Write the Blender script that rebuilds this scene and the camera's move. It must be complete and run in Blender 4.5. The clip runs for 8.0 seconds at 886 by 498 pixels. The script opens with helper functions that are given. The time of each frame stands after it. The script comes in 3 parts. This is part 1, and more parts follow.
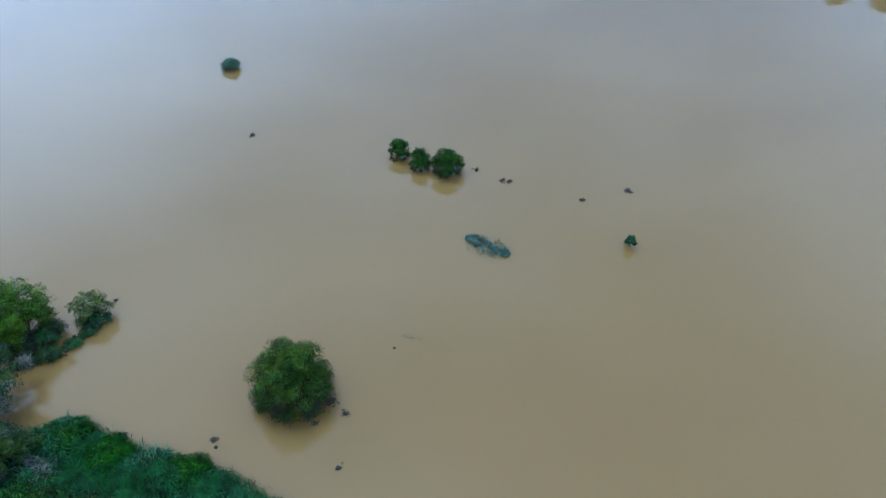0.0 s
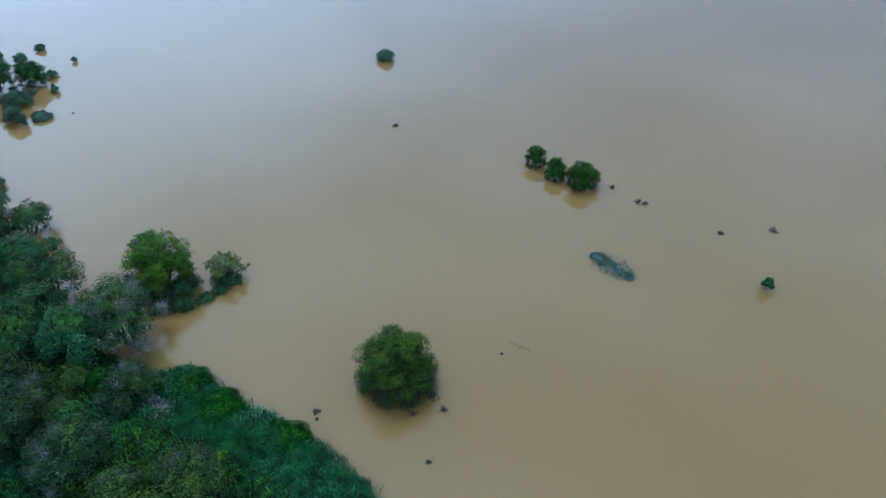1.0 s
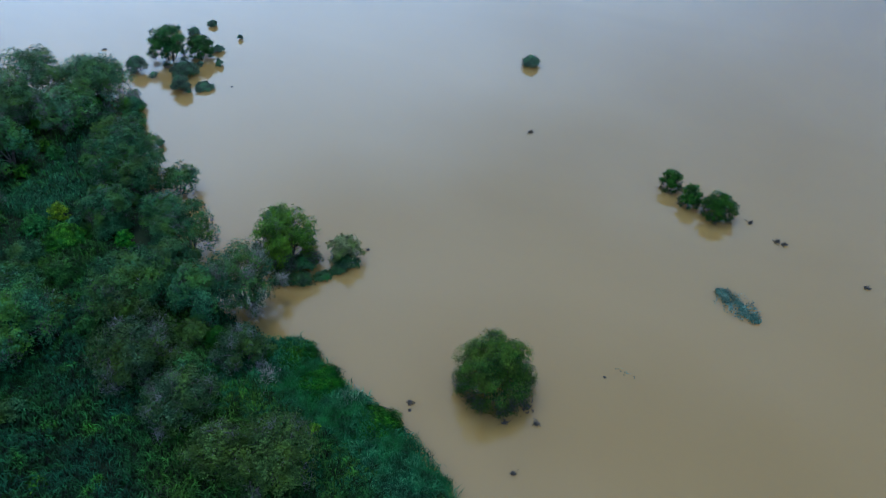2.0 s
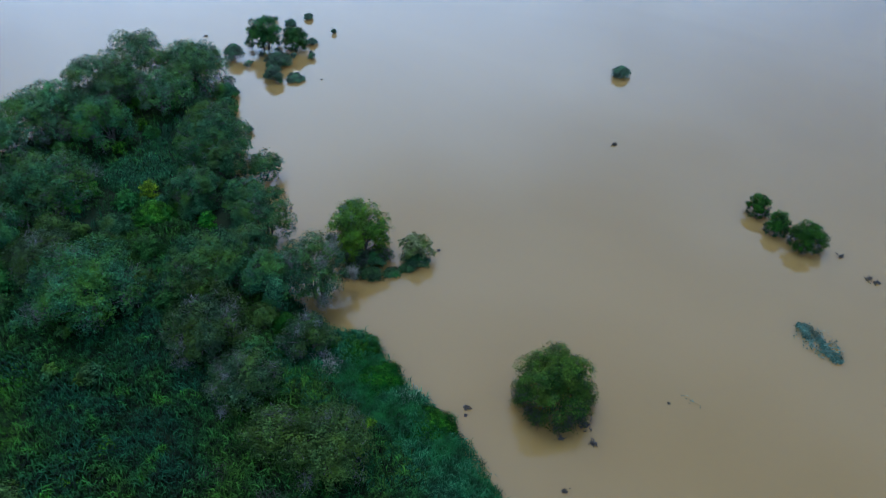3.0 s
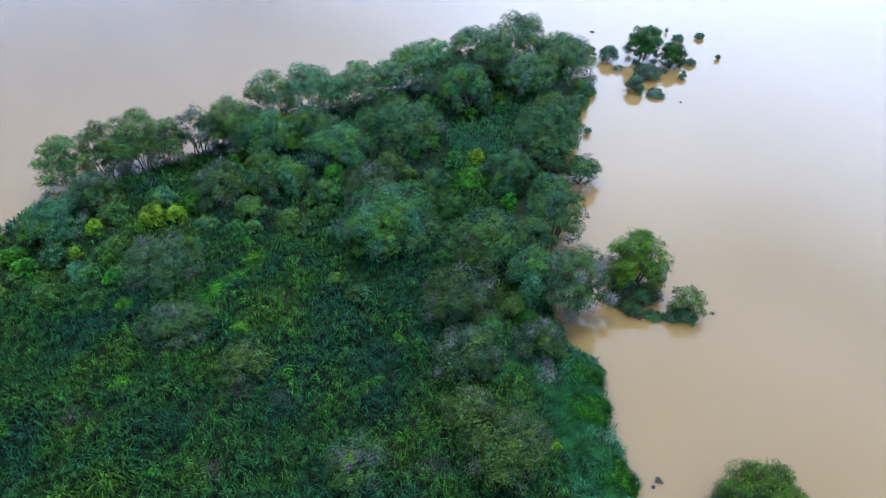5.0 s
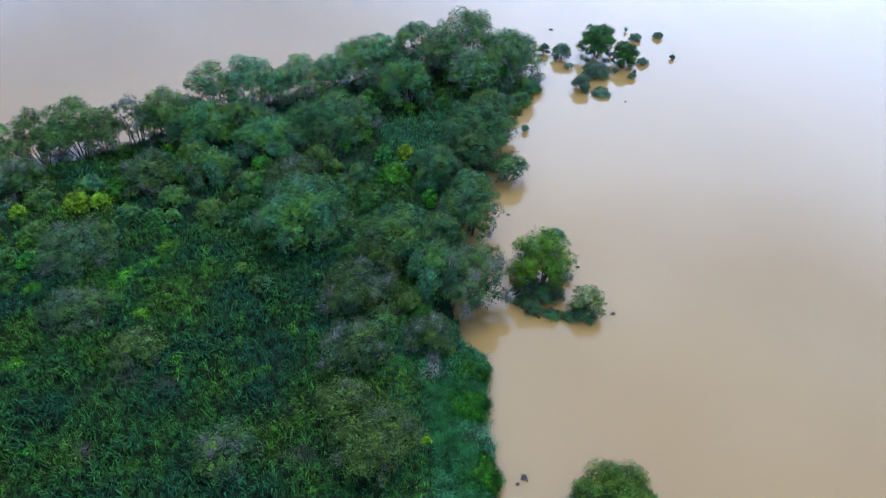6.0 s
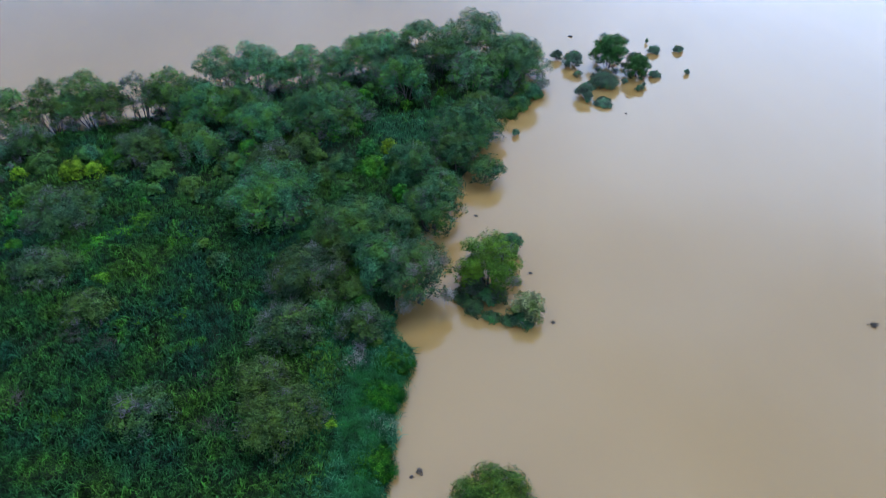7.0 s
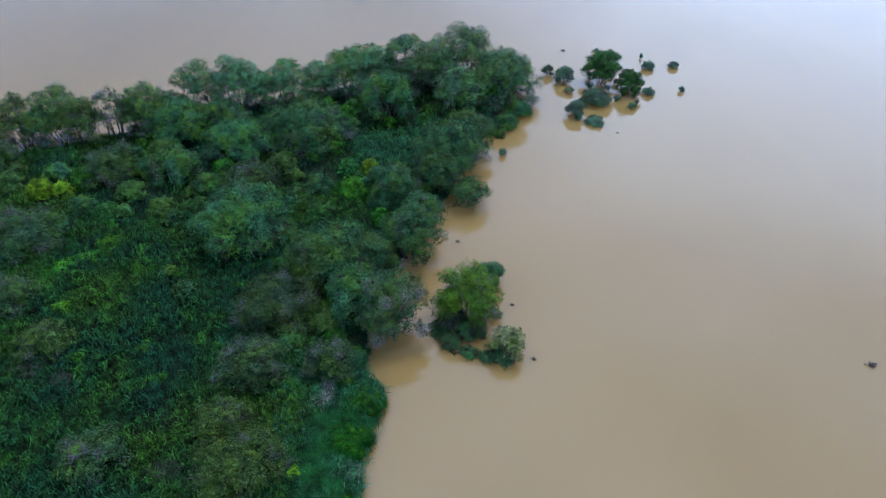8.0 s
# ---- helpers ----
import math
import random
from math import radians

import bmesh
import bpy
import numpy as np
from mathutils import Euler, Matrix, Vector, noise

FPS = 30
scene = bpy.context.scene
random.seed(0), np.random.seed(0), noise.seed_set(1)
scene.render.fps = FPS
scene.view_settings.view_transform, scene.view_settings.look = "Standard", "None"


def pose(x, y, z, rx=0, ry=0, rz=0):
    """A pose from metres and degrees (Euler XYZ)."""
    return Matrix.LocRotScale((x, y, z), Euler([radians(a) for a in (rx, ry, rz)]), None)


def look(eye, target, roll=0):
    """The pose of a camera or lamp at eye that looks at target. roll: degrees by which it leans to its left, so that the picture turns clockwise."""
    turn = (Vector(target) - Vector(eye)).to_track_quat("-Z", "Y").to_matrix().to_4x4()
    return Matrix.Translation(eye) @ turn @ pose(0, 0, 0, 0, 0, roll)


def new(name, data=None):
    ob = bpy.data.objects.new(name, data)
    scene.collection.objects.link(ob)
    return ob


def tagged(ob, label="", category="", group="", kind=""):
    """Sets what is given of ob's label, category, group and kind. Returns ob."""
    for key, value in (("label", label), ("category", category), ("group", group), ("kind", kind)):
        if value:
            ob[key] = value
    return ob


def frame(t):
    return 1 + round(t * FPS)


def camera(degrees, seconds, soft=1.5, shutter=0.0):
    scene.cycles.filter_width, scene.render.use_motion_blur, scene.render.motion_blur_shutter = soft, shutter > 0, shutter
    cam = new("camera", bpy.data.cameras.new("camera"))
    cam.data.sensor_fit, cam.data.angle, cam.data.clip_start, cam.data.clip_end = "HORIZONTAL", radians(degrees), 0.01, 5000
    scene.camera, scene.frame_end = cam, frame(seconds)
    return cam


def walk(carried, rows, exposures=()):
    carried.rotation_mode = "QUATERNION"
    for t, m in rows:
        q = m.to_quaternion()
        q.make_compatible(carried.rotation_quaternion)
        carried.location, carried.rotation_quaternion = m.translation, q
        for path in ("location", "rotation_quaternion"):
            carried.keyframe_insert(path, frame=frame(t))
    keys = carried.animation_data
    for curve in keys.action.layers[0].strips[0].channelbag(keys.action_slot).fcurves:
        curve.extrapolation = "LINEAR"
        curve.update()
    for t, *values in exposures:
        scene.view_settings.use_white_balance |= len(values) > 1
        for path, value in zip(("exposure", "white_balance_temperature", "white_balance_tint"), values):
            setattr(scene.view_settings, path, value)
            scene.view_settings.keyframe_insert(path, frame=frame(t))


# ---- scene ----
cam = camera(63.6, 8.0, soft=0.85, shutter=0.0)
EXPOSURES = [(0.0, 0.02, 5380, 3), (2.2, -0.17, 5380, 2), (3.3, -0.13, 5550, 7), (4.0, 0.46, 5800, 12), (5.3, 0.77, 5800, 14), (6.5, 0.52, 5780, 13), (8.0, 0.28, 5780, 12)]
# seconds, x, y, z, yaw to the left, pitch, roll
ROWS = [
    (0.0, -0.95, 0.38, 43.05, 0.40, -40.42, -0.10),
    (0.5, -0.89, 0.56, 42.90, 6.93, -40.22, -0.08),
    (1.0, -0.84, 0.56, 42.78, 13.34, -39.97, -0.05),
    (1.5, -0.62, 0.78, 42.66, 19.85, -39.76, -0.03),
    (2.0, -0.48, 0.89, 42.51, 25.99, -39.53, -0.01),
    (2.2, -0.45, 1.04, 42.51, 28.45, -39.53, 0.00),
    (3.3, -0.34, 1.36, 42.77, 40.43, -39.35, 0.05),
    (3.4, -0.25, 1.37, 42.83, 44.52, -39.27, 0.03),
    (3.5, -0.15, 1.35, 42.90, 48.64, -39.21, 0.02),
    (3.6, -0.04, 1.30, 42.98, 53.59, -39.17, -0.00),
    (3.7, 0.08, 1.26, 43.06, 57.50, -39.10, -0.02),
    (3.8, 0.21, 1.24, 43.15, 60.29, -39.03, -0.03),
    (3.9, 0.36, 1.25, 43.23, 61.47, -38.99, -0.05),
    (4.0, 0.52, 1.32, 43.32, 61.72, -38.99, -0.07),
    (4.1, 0.69, 1.46, 43.40, 61.89, -39.07, -0.08),
    (4.2, 0.88, 1.70, 43.48, 62.16, -39.19, -0.10),
    (5.3, 3.85, 8.31, 44.24, 69.22, -39.80, -0.40),
    (5.4, 4.23, 9.20, 44.26, 69.21, -39.82, -0.38),
    (5.5, 4.64, 10.14, 44.26, 69.37, -39.86, -0.36),
    (5.6, 5.06, 11.13, 44.25, 69.54, -39.89, -0.34),
    (5.7, 5.50, 12.16, 44.23, 69.65, -39.94, -0.32),
    (5.8, 5.96, 13.22, 44.22, 69.79, -39.98, -0.30),
    (5.9, 6.41, 14.29, 44.21, 69.89, -40.03, -0.27),
    (6.0, 6.87, 15.38, 44.21, 70.25, -40.06, -0.25),
    (6.1, 7.36, 16.50, 44.22, 70.99, -40.07, -0.23),
    (6.2, 7.86, 17.68, 44.24, 72.39, -40.08, -0.21),
    (6.3, 8.37, 18.86, 44.26, 73.98, -40.10, -0.19),
    (6.4, 8.85, 20.01, 44.28, 75.72, -40.12, -0.17),
    (6.5, 9.28, 21.08, 44.30, 76.86, -40.13, -0.15),
    (6.6, 9.67, 22.08, 44.32, 77.29, -40.14, -0.09),
    (6.7, 10.04, 23.05, 44.34, 77.42, -40.11, -0.02),
    (6.8, 10.36, 23.96, 44.35, 77.49, -40.07, 0.04),
    (6.9, 10.62, 24.78, 44.37, 77.57, -40.02, 0.11),
    (7.0, 10.79, 25.49, 44.38, 77.65, -39.96, 0.18),
    (7.1, 10.88, 26.05, 44.39, 77.68, -39.92, 0.24),
    (7.2, 10.91, 26.50, 44.40, 77.63, -39.90, 0.31),
    (7.3, 10.86, 26.86, 44.40, 77.63, -39.89, 0.37),
    (7.4, 10.71, 27.16, 44.40, 77.62, -39.91, 0.44),
    (7.5, 10.44, 27.45, 44.40, 77.67, -39.96, 0.50),
    (7.6, 10.01, 27.69, 44.39, 77.75, -39.97, 0.52),
    (7.7, 9.44, 27.87, 44.37, 77.76, -39.92, 0.54),
    (7.8, 8.78, 28.02, 44.35, 77.75, -39.87, 0.56),
    (7.9, 8.10, 28.16, 44.33, 77.74, -39.82, 0.58),
    (8.0, 7.46, 28.32, 44.31, 77.78, -39.76, 0.60),
]
walk(cam, [(t, pose(x, y, z, 0, 0, yaw) @ pose(0, 0, 0, 90 + pitch, 0, 0) @ pose(0, 0, 0, 0, 0, roll)) for t, x, y, z, yaw, pitch, roll in ROWS], EXPOSURES)

# ---------------------------------------------------------------- world and light
SUN_AZ, SUN_EL = 43.0, 70.0      # degrees to the left of +y, degrees above the horizon
world = bpy.data.worlds.new("overcast_sky")
scene.world = world
world.use_nodes = True
wn, wl = world.node_tree.nodes, world.node_tree.links
wn.clear()
w_out = wn.new("ShaderNodeOutputWorld")
w_bg = wn.new("ShaderNodeBackground")
w_bg.inputs["Strength"].default_value = 0.147
w_sky = wn.new("ShaderNodeTexSky")
w_sky.sky_type = "NISHITA"
w_sky.sun_disc = False
w_sky.sun_elevation = radians(SUN_EL)
w_sky.sun_rotation = radians(-SUN_AZ)
w_sky.air_density, w_sky.dust_density, w_sky.ozone_density = 1.0, 3.0, 1.0
w_tc = wn.new("ShaderNodeTexCoord")
w_map = wn.new("ShaderNodeMapping")
w_map.inputs["Scale"].default_value = (1.0, 1.0, 2.2)
w_map.inputs["Location"].default_value = (-2.7, 18.2, 12.6)
w_noise = wn.new("ShaderNodeTexNoise")
w_noise.inputs["Scale"].default_value = 1.0
w_noise.inputs["Detail"].default_value = 5.0
w_noise.inputs["Roughness"].default_value = 0.5
w_cov = wn.new("ShaderNodeMapRange")
w_cov.inputs["From Min"].default_value, w_cov.inputs["From Max"].default_value = 0.3, 0.62
w_cov.inputs["To Min"].default_value, w_cov.inputs["To Max"].default_value = 0.66, 0.92
w_mix = wn.new("ShaderNodeMix")
w_mix.data_type = "RGBA"
w_cloud = wn.new("ShaderNodeMix")
w_cloud.data_type = "RGBA"
w_cloud.inputs[6].default_value = (3.6, 6.4, 12.1, 1)
w_cloud.inputs[7].default_value = (14.9, 19.2, 26.8, 1)
wl.new(w_tc.outputs["Generated"], w_map.inputs["Vector"])
wl.new(w_map.outputs[0], w_noise.inputs["Vector"])
wl.new(w_noise.outputs["Fac"], w_cov.inputs["Value"])
w_lit = wn.new("ShaderNodeMapRange")
w_lit.inputs["From Min"].default_value, w_lit.inputs["From Max"].default_value = 0.36, 0.66
wl.new(w_noise.outputs["Fac"], w_lit.inputs["Value"])
wl.new(w_lit.outputs[0], w_cloud.inputs[0])
wl.new(w_cov.outputs[0], w_mix.inputs[0])
wl.new(w_sky.outputs[0], w_mix.inputs[6])
wl.new(w_cloud.outputs[2], w_mix.inputs[7])
w_dot = wn.new("ShaderNodeVectorMath")
w_dot.operation = "DOT_PRODUCT"
w_dot.inputs[1].default_value = (-math.sin(radians(SUN_AZ)) * 0.8, math.cos(radians(SUN_AZ)) * 0.8, 0.6)
wl.new(w_tc.outputs["Generated"], w_dot.inputs[0])
w_veil = wn.new("ShaderNodeMapRange")
w_veil.interpolation_type = "SMOOTHSTEP"
w_veil.inputs["From Min"].default_value, w_veil.inputs["From Max"].default_value = 0.3, 1.0
w_veil.inputs["To Min"].default_value, w_veil.inputs["To Max"].default_value = 0.81, 1.05
wl.new(w_dot.outputs["Value"], w_veil.inputs["Value"])
w_glow = wn.new("ShaderNodeVectorMath")
w_glow.operation = "SCALE"
wl.new(w_mix.outputs[2], w_glow.inputs[0])
wl.new(w_veil.outputs[0], w_glow.inputs["Scale"])
wl.new(w_glow.outputs[0], w_bg.inputs["Color"])
wl.new(w_bg.outputs[0], w_out.inputs["Surface"])

sun_data = bpy.data.lights.new("sun", "SUN")
sun_data.energy = 2.7
sun_data.angle = radians(16)
sun_data.color = (1.0, 1.0, 0.97)
sun = new("sun", sun_data)
sun.matrix_world = look((0, 0, 60), (60 * math.sin(radians(SUN_AZ)), -60 * math.cos(radians(SUN_AZ)), 60 - 60 * math.tan(radians(SUN_EL))))


# ---------------------------------------------------------------- materials
def material(name):
    m = bpy.data.materials.new(name)
    m.use_nodes = True
    nt = m.node_tree
    return m, nt.nodes, nt.links, nt.nodes["Principled BSDF"]


def ramp(nodes, stops):
    r = nodes.new("ShaderNodeValToRGB")
    el = r.color_ramp.elements
    while len(el) < len(stops):
        el.new(0.5)
    for e, (p, c) in zip(el, stops):
        e.position, e.color = p, (*c, 1)
    return r


def leaf_material(name, dark, mid, light, patch, gloss=0.6, patch_size=0.5, clump=1.2, vary=0.6):
    """Foliage: every leaf its own shade, patches of another tint, and a shift from plant to plant."""
    m, n, l, b = material(name)
    geo = n.new("ShaderNodeNewGeometry")
    r = ramp(n, [(0.0, dark), (0.55, mid), (1.0, light)])
    l.new(geo.outputs["Random Per Island"], r.inputs[0])
    no = n.new("ShaderNodeTexNoise")
    no.inputs["Scale"].default_value = patch_size
    no.inputs["Detail"].default_value = 3
    l.new(geo.outputs["Position"], no.inputs["Vector"])
    f = n.new("ShaderNodeMapRange")
    f.inputs["From Min"].default_value, f.inputs["From Max"].default_value = 0.42, 0.68
    l.new(no.outputs["Fac"], f.inputs["Value"])
    mx = n.new("ShaderNodeMix")
    mx.data_type = "RGBA"
    mx.inputs[7].default_value = (*patch, 1)
    l.new(f.outputs[0], mx.inputs[0])
    l.new(r.outputs[0], mx.inputs[6])
    fine = n.new("ShaderNodeTexNoise")
    fine.inputs["Scale"].default_value = clump
    fine.inputs["Detail"].default_value = 2
    l.new(geo.outputs["Position"], fine.inputs["Vector"])
    fv = n.new("ShaderNodeMapRange")
    fv.inputs["From Min"].default_value, fv.inputs["From Max"].default_value = 0.3, 0.7
    fv.inputs["To Min"].default_value, fv.inputs["To Max"].default_value = 1 - vary, 1 + vary
    l.new(fine.outputs["Fac"], fv.inputs["Value"])
    oi = n.new("ShaderNodeObjectInfo")
    vm = n.new("ShaderNodeMath")
    vm.operation = "MULTIPLY"
    hs = n.new("ShaderNodeHueSaturation")
    v = n.new("ShaderNodeMapRange")
    v.inputs["To Min"].default_value, v.inputs["To Max"].default_value = 0.3, 0.495
    h = n.new("ShaderNodeMapRange")
    h.inputs["To Min"].default_value, h.inputs["To Max"].default_value = 0.485, 0.515
    l.new(oi.outputs["Random"], v.inputs["Value"])
    l.new(oi.outputs["Random"], h.inputs["Value"])
    l.new(v.outputs[0], vm.inputs[0])
    l.new(fv.outputs[0], vm.inputs[1])
    l.new(vm.outputs[0], hs.inputs["Value"])
    l.new(h.outputs[0], hs.inputs["Hue"])
    l.new(mx.outputs[2], hs.inputs["Color"])
    l.new(hs.outputs[0], b.inputs["Base Color"])
    b.inputs["Roughness"].default_value = gloss
    b.inputs["Specular IOR Level"].default_value = 0.05
    tr = n.new("ShaderNodeBsdfTranslucent")
    l.new(hs.outputs[0], tr.inputs["Color"])
    ms = n.new("ShaderNodeMixShader")
    ms.inputs[0].default_value = 0.15
    l.new(b.outputs[0], ms.inputs[1])
    l.new(tr.outputs[0], ms.inputs[2])
    l.new(ms.outputs[0], n["Material Output"].inputs["Surface"])
    return m


def grass_material(name, cool, mid, warm, fresh, scale=0.16):
    """Tall grass: every blade its own shade, whole tufts lighter or darker, and broad drifts of cooler, warmer and fresher green."""
    m, n, l, b = material(name)
    geo = n.new("ShaderNodeNewGeometry")

    def field(size, lo, hi, to_lo=0.0, to_hi=1.0, detail=3):
        no = n.new("ShaderNodeTexNoise")
        no.inputs["Scale"].default_value = size
        no.inputs["Detail"].default_value = detail
        l.new(geo.outputs["Position"], no.inputs["Vector"])
        f = n.new("ShaderNodeMapRange")
        f.inputs["From Min"].default_value, f.inputs["From Max"].default_value = lo, hi
        f.inputs["To Min"].default_value, f.inputs["To Max"].default_value = to_lo, to_hi
        l.new(no.outputs["Fac"], f.inputs["Value"])
        return f.outputs[0]

    drift = ramp(n, [(0.15, cool), (0.5, mid), (0.85, warm)])
    l.new(field(scale, 0.32, 0.68), drift.inputs[0])
    mx = n.new("ShaderNodeMix")
    mx.data_type = "RGBA"
    mx.inputs[7].default_value = (*fresh, 1)
    l.new(field(0.55, 0.56, 0.74), mx.inputs[0])
    l.new(drift.outputs[0], mx.inputs[6])
    blade = n.new("ShaderNodeMapRange")
    blade.inputs["To Min"].default_value, blade.inputs["To Max"].default_value = 0.2, 2.7
    l.new(geo.outputs["Random Per Island"], blade.inputs["Value"])
    vm = n.new("ShaderNodeMath")
    vm.operation = "MULTIPLY"
    l.new(blade.outputs[0], vm.inputs[0])
    l.new(field(1.5, 0.33, 0.67, 0.22, 1.95, 2), vm.inputs[1])
    hs = n.new("ShaderNodeHueSaturation")
    l.new(vm.outputs[0], hs.inputs["Value"])
    l.new(mx.outputs[2], hs.inputs["Color"])
    l.new(hs.outputs[0], b.inputs["Base Color"])
    b.inputs["Roughness"].default_value = 0.6
    b.inputs["Specular IOR Level"].default_value = 0.05
    tr = n.new("ShaderNodeBsdfTranslucent")
    l.new(hs.outputs[0], tr.inputs["Color"])
    ms = n.new("ShaderNodeMixShader")
    ms.inputs[0].default_value = 0.15
    l.new(b.outputs[0], ms.inputs[1])
    l.new(tr.outputs[0], ms.inputs[2])
    l.new(ms.outputs[0], n["Material Output"].inputs["Surface"])
    return m


def bark_material(name, dark, light, scale=6.0):
    m, n, l, b = material(name)
    geo = n.new("ShaderNodeNewGeometry")
    no = n.new("ShaderNodeTexNoise")
    no.inputs["Scale"].default_value = scale
    no.inputs["Detail"].default_value = 6
    l.new(geo.outputs["Position"], no.inputs["Vector"])
    r = ramp(n, [(0.35, dark), (0.65, light)])
    l.new(no.outputs["Fac"], r.inputs[0])
    l.new(r.outputs[0], b.inputs["Base Color"])
    b.inputs["Roughness"].default_value = 0.85
    b.inputs["Specular IOR Level"].default_value = 0.15
    bump = n.new("ShaderNodeBump")
    bump.inputs["Strength"].default_value = 0.4
    l.new(no.outputs["Fac"], bump.inputs["Height"])
    l.new(bump.outputs[0], b.inputs["Normal"])
    return m


def soil_material():
    m, n, l, b = material("wet_soil_and_litter")
    geo = n.new("ShaderNodeNewGeometry")
    no = n.new("ShaderNodeTexNoise")
    no.inputs["Scale"].default_value = 1.3
    no.inputs["Detail"].default_value = 8
    l.new(geo.outputs["Position"], no.inputs["Vector"])
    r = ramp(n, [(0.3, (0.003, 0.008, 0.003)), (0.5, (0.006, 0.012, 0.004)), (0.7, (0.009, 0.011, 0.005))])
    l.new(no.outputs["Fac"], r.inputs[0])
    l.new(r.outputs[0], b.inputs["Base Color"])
    b.inputs["Roughness"].default_value = 0.9
    b.inputs["Specular IOR Level"].default_value = 0.1
    bump = n.new("ShaderNodeBump")
    bump.inputs["Strength"].default_value = 0.6
    l.new(no.outputs["Fac"], bump.inputs["Height"])
    l.new(bump.outputs[0], b.inputs["Normal"])
    return m


def water_material():
    """Silt-laden flood water: a brown body under a nearly still, reflecting surface."""
    m, n, l, b = material("muddy_water")
    geo = n.new("ShaderNodeNewGeometry")
    mp = n.new("ShaderNodeMapping")
    mp.inputs["Scale"].default_value = (0.012, 0.03, 0.02)
    mp.inputs["Rotation"].default_value = (0, 0, 0.5)
    silt = n.new("ShaderNodeTexNoise")
    silt.inputs["Scale"].default_value = 1.0
    silt.inputs["Detail"].default_value = 6
    silt.inputs["Distortion"].default_value = 0.8
    l.new(geo.outputs["Position"], mp.inputs["Vector"])
    l.new(mp.outputs[0], silt.inputs["Vector"])
    r = ramp(n, [(0.3, WATER_DARK), (0.7, WATER_LIGHT)])
    l.new(silt.outputs["Fac"], r.inputs[0])
    l.new(r.outputs[0], b.inputs["Base Color"])
    b.inputs["IOR"].default_value = 1.333
    b.inputs["Specular IOR Level"].default_value = 0.68
    b.subsurface_method = "BURLEY"
    b.inputs["Subsurface Weight"].default_value = 0.85
    b.inputs["Subsurface Radius"].default_value = (1.0, 0.8, 0.5)
    b.inputs["Subsurface Scale"].default_value = 3.2
    rough = n.new("ShaderNodeMapRange")
    rough.inputs["To Min"].default_value, rough.inputs["To Max"].default_value = 0.02, 0.045
    l.new(silt.outputs["Fac"], rough.inputs["Value"])
    l.new(rough.outputs[0], b.inputs["Roughness"])
    wav = n.new("ShaderNodeTexNoise")
    wav.inputs["Scale"].default_value = 1.6
    wav.inputs["Detail"].default_value = 4
    l.new(geo.outputs["Position"], wav.inputs["Vector"])
    bump = n.new("ShaderNodeBump")
    bump.inputs["Strength"].default_value = 0.05
    bump.inputs["Distance"].default_value = 0.12
    l.new(wav.outputs["Fac"], bump.inputs["Height"])
    l.new(bump.outputs[0], b.inputs["Normal"])
    return m


WATER_DARK, WATER_LIGHT = (0.131, 0.0805, 0.025), (0.15, 0.0935, 0.0315)
M_WATER = water_material()
M_SOIL = soil_material()
M_GREEN = leaf_material("mangrove_leaves", (0.0125, 0.05225, 0.01496), (0.0375, 0.1375, 0.03004), (0.1063, 0.2888, 0.05846), (0.0688, 0.1857, 0.02668))
M_OLIVE = leaf_material("olive_leaves", (0.01446, 0.06104, 0.02714), (0.04734, 0.159, 0.06103), (0.1257, 0.3053, 0.12), (0.105, 0.215, 0.022))
# far bank crowns: leaf green lightened, with the bluish distance haze put into the colour
M_BANK_HAZED = leaf_material("hazed_bank_leaves", (0.02688, 0.0885, 0.0408), (0.09184, 0.2242, 0.0936), (0.2128, 0.413, 0.18), (0.1288, 0.2773, 0.042))
M_GREY = leaf_material("grey_leaves", (0.01584, 0.04828, 0.02019), (0.04752, 0.1046, 0.04248), (0.1131, 0.1974, 0.08499), (0.08925, 0.1629, 0.02236))
M_FRESH = leaf_material("fresh_leaves", (0.02172, 0.06066, 0.00768), (0.06756, 0.159, 0.01642), (0.175, 0.3222, 0.03283), (0.1458, 0.257, 0.0145))
M_TEAL = leaf_material("teal_leaves", (0.02278, 0.06363, 0.02825), (0.06672, 0.1357, 0.05773), (0.1669, 0.2628, 0.1255), (0.04173, 0.1357, 0.02825), patch_size=1.2)
M_YELLOW = leaf_material("yellow_green_leaves", (0.0624, 0.1709, 0.0094), (0.2772, 0.5226, 0.0175), (0.507, 0.7573, 0.0351), (0.0699, 0.2075, 0.014), patch_size=1.6)
M_BRIGHT = leaf_material("bright_shrub_leaves", (0.0208, 0.104, 0.0072), (0.0715, 0.26, 0.012), (0.195, 0.494, 0.0264), (0.0325, 0.156, 0.0216), patch_size=1.0)
M_GRASS = grass_material("grass_blades", (0.002879, 0.01461, 0.006098), (0.00483, 0.01948, 0.003872), (0.009752, 0.02613, 0.002614), (0.01068, 0.03897, 0.003291))
M_REED = leaf_material("shore_reed_blades", (0.004788, 0.03612, 0.01301), (0.01562, 0.09566, 0.03343), (0.08378, 0.2444, 0.1022), (0.01915, 0.1063, 0.01858), patch_size=0.25)
M_FLOAT = leaf_material("floating_plant_leaves", (0.0385, 0.0936, 0.0675), (0.098, 0.18, 0.1275), (0.224, 0.3168, 0.2325), (0.049, 0.1152, 0.075), patch_size=2.0)
M_BARK = bark_material("grey_brown_bark", (0.024, 0.02, 0.016), (0.075, 0.063, 0.053))
M_TWIG = bark_material("pale_grey_twigs", (0.06, 0.057, 0.056), (0.135, 0.128, 0.13), 3.0)
